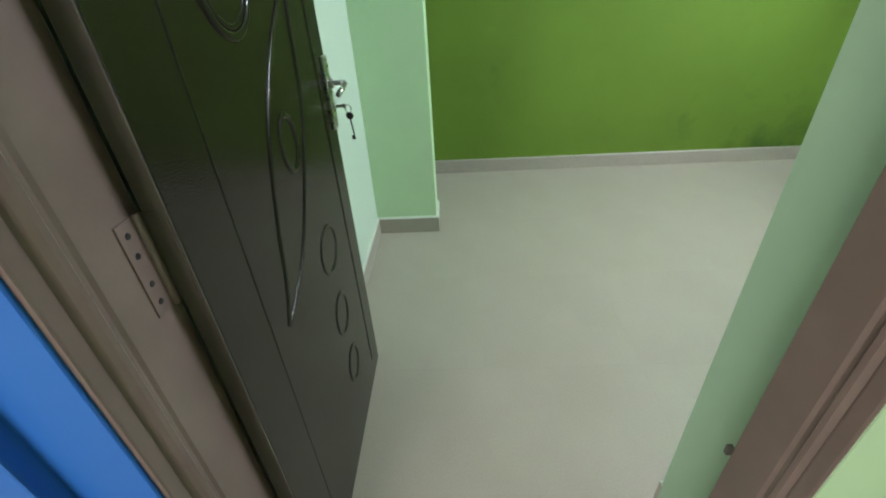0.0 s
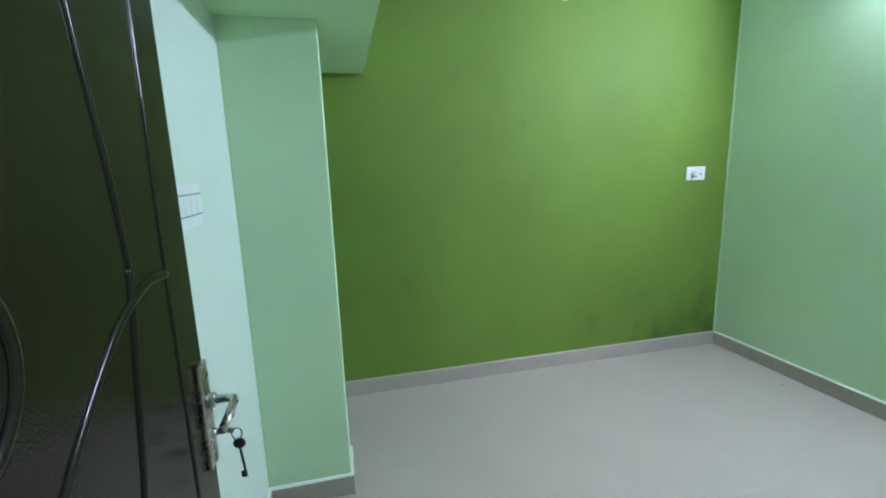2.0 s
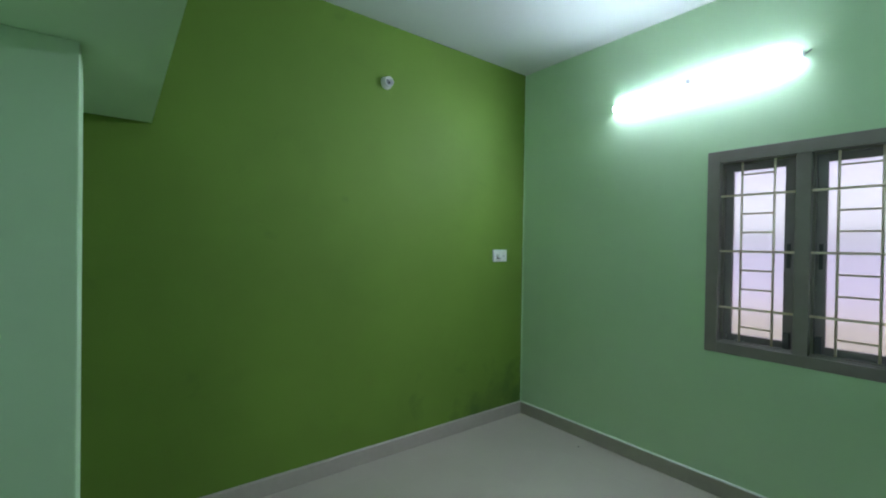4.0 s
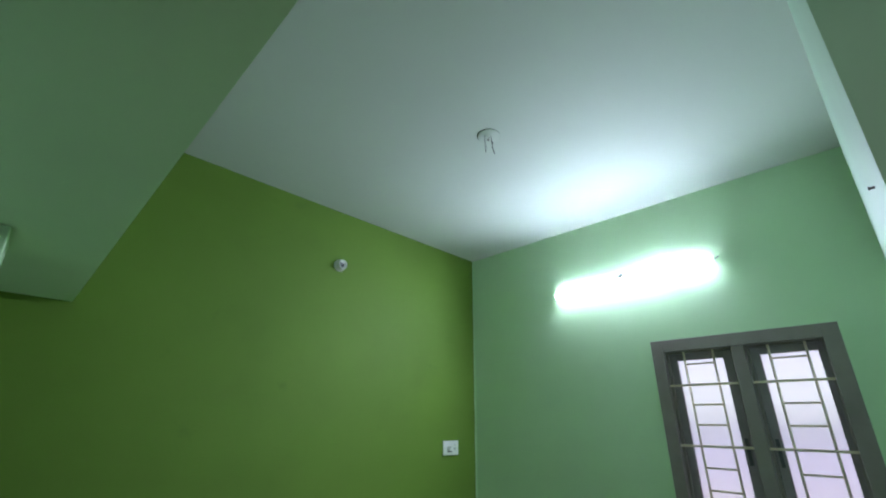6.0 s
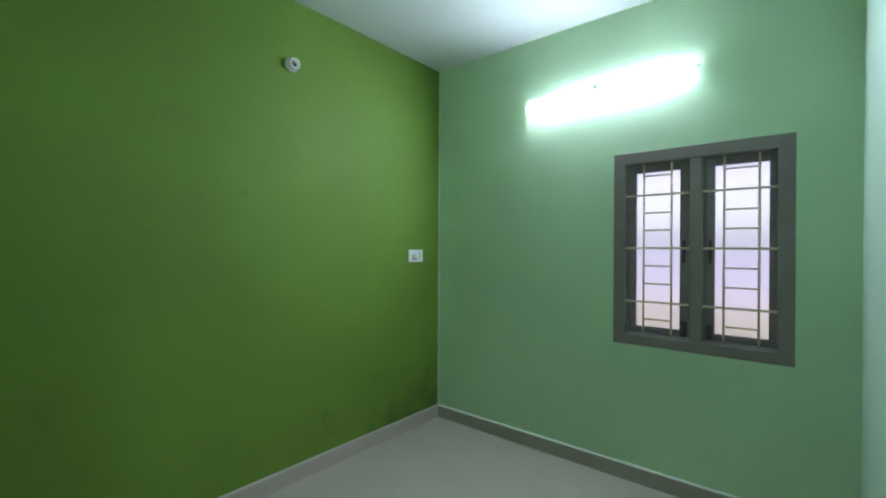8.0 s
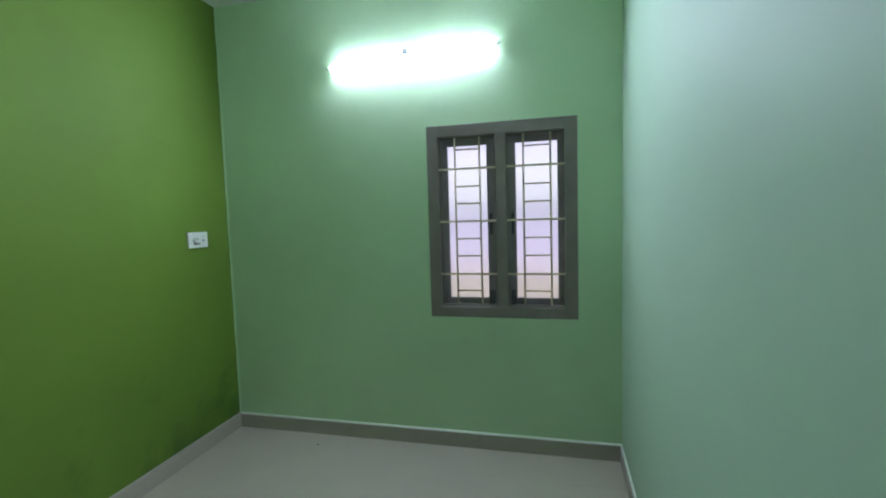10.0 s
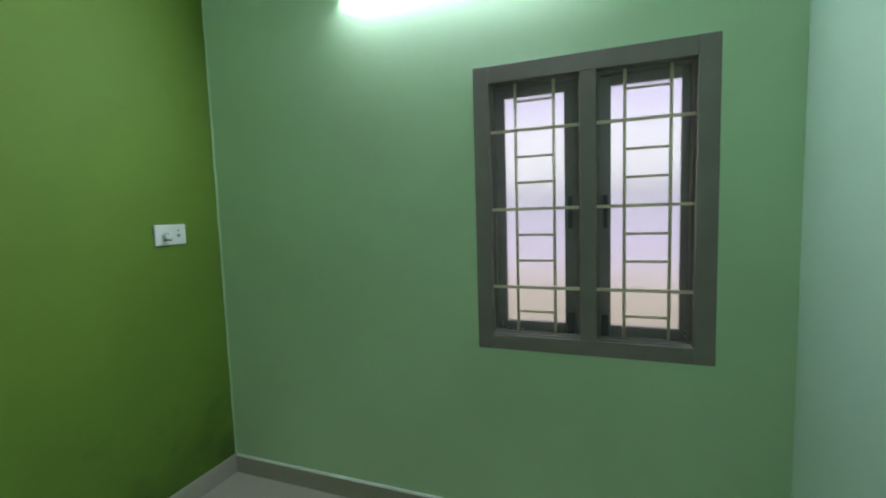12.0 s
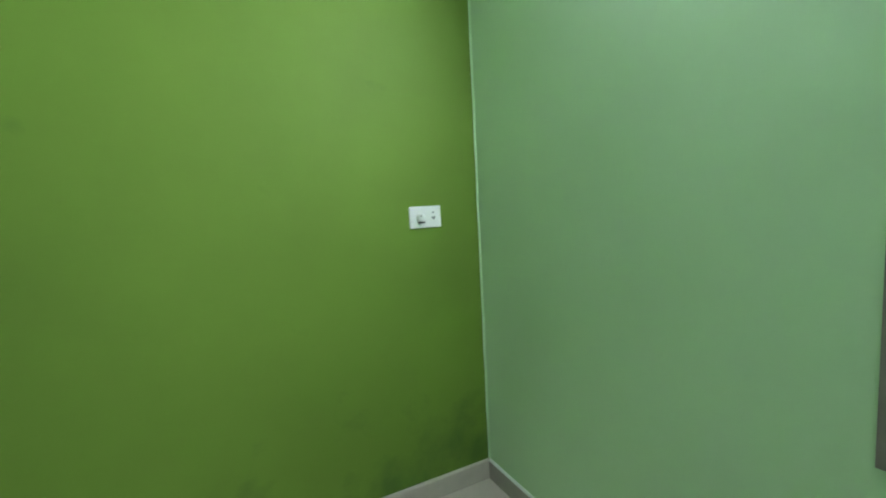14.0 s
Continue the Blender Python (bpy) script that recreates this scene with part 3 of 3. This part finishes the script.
# ---- door frame ----
def door_frame():
    f = tagged(empty("door_frame", ((JL + JR) / 2, DOOR_Y, 0)), "brown painted wooden frame of the doorway", "door frame", kind="structure")
    o = Matrix.Translation((-(JL + JR) / 2, -DOOR_Y, 0))

    def put(name, bm, mat, parent, label="", smooth=False):
        bm.transform(o)
        return part(name, bm, mat, parent, label, smooth)

    for s, j, w in ((-1, JL, WEST + 0.001), (1, JR, SOUTH_W[0] - 0.001)):
        d = -s       # towards the opening
        room = DOOR_Y if s < 0 else DOOR_Y - 0.010
        section = [(j, room), (w, room), (w, HALL_Y + 0.021), (j + s * 0.012, HALL_Y + 0.021), (j + s * 0.012, -2.812),
                   (j + s * 0.003, -2.808), (j + d * 0.002, -2.802), (j + d * 0.003, -2.795), (j + s * 0.003, -2.789), (j + s * 0.003, -2.783), (j, -2.778)]
        jamb = put("jamb", prism(section, 0, DOOR_H + 0.09), FRAME_PAINT, f)
        off, face = (0.012, HALL_Y - 0.006) if s < 0 else (0.001, HALL_Y - 0.004)
        put("architrave", box((j + s * off, HALL_Y + 0.022, 0), (j + s * 0.022, face, DOOR_H + 0.06), 0.004), FRAME_PAINT, jamb, "brown outer moulding")
    # added strip: hides the lit wall behind, so the hinge gap stays dark
    put("gap_blocker", box((WEST + 0.001, DOOR_Y, 0), (JL - 0.005, DOOR_Y + 0.022, DOOR_H + 0.08), 0.002), FRAME_PAINT, f, "added brown strip that keeps the hinge gap dark")
    put("head", box((JL, DOOR_Y, DOOR_H), (JR, HALL_Y + 0.021, DOOR_H + 0.09), 0.003), FRAME_PAINT, f)
    put("strike_lip", box((JR - 0.010, -2.703, 0.605), (JR, -2.712, 0.625), 0.002), DARK_STEEL, f, "dull steel catch")
    return f


door_frame()


# ---- door ----
def door():
    X, Y0, Y1, TH = -3.100, -2.688, -1.905, 0.030
    d = tagged(empty("door_1", (JL, Y0, 0)), "dark brown polished wooden door with raised mouldings, standing open", "door", kind="structure")
    o = Matrix.Translation((-JL, -Y0, 0))

    def put(name, bm, mat, parent, label="", smooth=False):
        bm.transform(o)
        return part(name, bm, mat, parent, label, smooth)

    put("leaf", box((X - TH, Y0, 0.012), (X, Y1, 1.99), 0.003), DOOR, d)

    put("edge_strip", box((X - TH + 0.001, Y0 - 0.002, 0.013), (X - 0.001, Y0 + 0.001, 1.989)), EDGE, d, "grey-brown unpolished door edge")

    def bead(pts, r, label="raised moulding", closed=False):
        put("moulding", sweep([(X - 0.001, y, z) for y, z in pts], r, closed, 8, (1.0, 0.62)), DOOR, d, label, True)

    def oval(cy, cz, ry, rz, r, n=36):
        bead([(cy + ry * math.cos(2 * math.pi * k / n), cz + rz * math.sin(2 * math.pi * k / n)) for k in range(n)], r, "raised ring moulding", True)

    def curve(pts, r, n=10):
        out = []
        q = [pts[0], *pts, pts[-1]]
        for k in range(1, len(q) - 2):
            for s in range(n):
                t = s / n
                a, b, c, e = (Vector(q[k - 1]), Vector(q[k]), Vector(q[k + 1]), Vector(q[k + 2]))
                out.append(tuple(0.5 * (2 * b + (c - a) * t + (2 * a - 5 * b + 4 * c - e) * t * t + (3 * b - a - 3 * c + e) * t ** 3)))
        out.append(pts[-1])
        bead(out, r)

    # stack of double rings on the hinge half
    for cz, ry, rz in ((1.316, 0.083, 0.088), (1.56, 0.092, 0.10), (1.80, 0.078, 0.083)):
        oval(-2.385, cz, ry, rz, 0.009)
        oval(-2.385, cz, ry - 0.014, rz - 0.014, 0.006)
    # leaf on the lock half
    curve([(-2.0, 1.305), (-2.07, 1.305), (-2.165, 1.268), (-2.27, 1.182), (-2.34, 1.10), (-2.385, 1.02), (-2.432, 0.90), (-2.462, 0.80), (-2.50, 0.725)], 0.008)
    curve([(-2.103, 1.335), (-2.12, 1.24), (-2.138, 1.15), (-2.158, 1.06), (-2.20, 0.985), (-2.29, 0.865), (-2.38, 0.78), (-2.50, 0.725)], 0.008)
    oval(-2.279, 1.02, 0.042, 0.056, 0.008)
    oval(-2.188, 0.705, 0.066, 0.062, 0.007)
    oval(-2.198, 0.494, 0.055, 0.062, 0.007)
    oval(-2.193, 0.29, 0.05, 0.058, 0.007)
    # border lines
    curve([(-2.0, 0.10), (-2.0, 0.5), (-2.0, 0.9), (-2.0, 1.305), (-1.99, 1.6), (-1.985, 1.9)], 0.006, 4)
    curve([(-2.103, 1.335), (-2.115, 1.45), (-2.14, 1.6), (-2.17, 1.88)], 0.007)
    curve([(-2.565, 0.10), (-2.565, 0.6), (-2.565, 1.18), (-2.56, 1.35), (-2.55, 1.6), (-2.54, 1.9)], 0.004, 4)

    # lock: plate, lever, keyhole
    ly = -1.930
    plate = put("lock_plate", box((X, ly - 0.019, 0.945), (X + 0.009, ly + 0.019, 1.135), 0.003), STEEL, d, "satin steel lock plate")
    put("rose", lathe([(0.013, 0), (0.013, 0.012), (0.010, 0.014)], pose(X + 0.008, ly, 1.066, 0, 90, 0), 16), STEEL, plate, "", True)
    put("lever", sweep([(X + 0.010, ly, 1.066), (X + 0.035, ly, 1.066), (X + 0.05, ly - 0.004, 1.067), (X + 0.053, ly - 0.016, 1.066),
                        (X + 0.052, ly - 0.045, 1.060), (X + 0.048, ly - 0.080, 1.052)], 0.007, sides=10, up=(0, 0, 1)), STEEL, plate, "satin steel lever handle", True)
    put("cylinder", lathe([(0.008, 0), (0.008, 0.007)], pose(X + 0.008, ly, 1.005, 0, 90, 0), 14), STEEL, plate, "", True)
    put("screw", lathe([(0.004, 0), (0.003, 0.0015)], pose(X + 0.009, ly, 1.124, 0, 90, 0), 10), DARK_STEEL, plate)
    put("screw", lathe([(0.004, 0), (0.003, 0.0015)], pose(X + 0.009, ly, 0.956, 0, 90, 0), 10), DARK_STEEL, plate)
    put("latch_face", box((X - 0.028, Y1 - 0.001, 0.94), (X - 0.008, Y1 + 0.002, 1.12), 0.0008), STEEL, d, "steel latch plate on the edge")

    # hinge with its screws
    h = put("hinge", rod((JL + 0.003, DOOR_Y + 0.004, 0.95), (JL + 0.003, DOOR_Y + 0.004, 1.08), 0.0062, 10), FRAME_PAINT, d, "brown painted steel butt hinge", True)
    put("flap", box((JL - 0.001, DOOR_Y, 0.951), (JL + 0.0022, DOOR_Y - 0.03, 1.079), 0.0008), FRAME_PAINT, h, "hinge flap on the jamb")
    put("flap", box((JL, Y0 + 0.001, 0.951), (X - 0.003, Y0 - 0.0035, 1.079), 0.0006), EDGE, h, "hinge flap on the door edge")
    for z in (0.968, 0.995, 1.035, 1.062):
        put("screw", lathe([(0.0045, 0), (0.0035, 0.0012)], pose(JL + 0.002, DOOR_Y - 0.017, z, 0, 90, 0), 10), BLACK, h)
    return d


door()


# ---- keys in the lock ----
def keys():
    x, y, z = -3.083, -1.930, 1.005
    k = tagged(empty("key_bunch", (x, y, z)), "two steel keys on a ring hanging from the door lock", "keys")
    part("shank", box((-0.008, -0.0012, -0.004), (0.016, 0.0012, 0.004), 0.0006), STEEL, k, "key pushed into the lock")
    part("bow", lathe([(0.005, -0.001), (0.006, 0), (0.005, 0.001)], pose(0.021, 0, 0, 90, 0, 0), 14), STEEL, k, "key head", True)
    ring = [(0.030 + 0.008 * math.cos(a), 0.0, -0.008 + 0.011 * math.sin(a)) for a in [2 * math.pi * s / 20 for s in range(20)]]
    part("ring", sweep(ring, 0.0014, True, 6, up=(0, 1, 0)), STEEL, k, "split ring", True)
    bm = lathe([(0.009, -0.0013), (0.0105, 0), (0.009, 0.0013)], pose(0.032, 0, -0.027, 90, 0, 0), 14)
    hang = part("hanging_key", bm, BLACK, k, "dark hanging key", True)
    part("blade", rod((0.032, 0, -0.034), (0.037, 0.001, -0.094), 0.0022, 8), BLACK, hang, "", True)
    part("bit", box((0.029, -0.001, -0.094), (0.037, 0.001, -0.082), 0.0005), BLACK, hang)
    return k


keys()


# ---- small things ----
bead = [(-0.003 + 0.0012 * math.sin(k * 1.7), -0.003 + 0.0015 * math.sin(k * 2.3), 0.105 + k * 0.0931) for k in range(31)]
structure("corner_bead", sweep(bead, 0.0045, False, 6, up=(1, 1, 0)), MINT, "thin uneven line of mint paint in the corner", "trim")

speck = bmesh.new()
bmesh.ops.create_icosphere(speck, subdivisions=2, radius=0.006, matrix=Matrix.Translation((-0.146, -0.688, 0.0028)) @ Matrix.Diagonal((1.2, 0.8, 0.45, 1)))
for v in speck.verts:
    v.co += Vector((0.0007 * math.sin(v.co.x * 900), 0.0007 * math.sin(v.co.y * 1100), 0))
tagged(link("debris_chip", speck, BLACK), "tiny dark chip of debris on the tiled floor", "debris")

nail = tagged(empty("wall_nail", (-1.985, -2.4925, 1.855)), "small dark nail in the mint wall", "nail")
part("shank", rod((0, -0.01, 0), (0, 0.006, 0), 0.0022, 8), DARK_STEEL, nail, "", True)
part("head", lathe([(0.0032, 0), (0.0028, 0.0015)], pose(0, 0.006, 0, -90, 0, 0), 12), DARK_STEEL, nail, "", True)
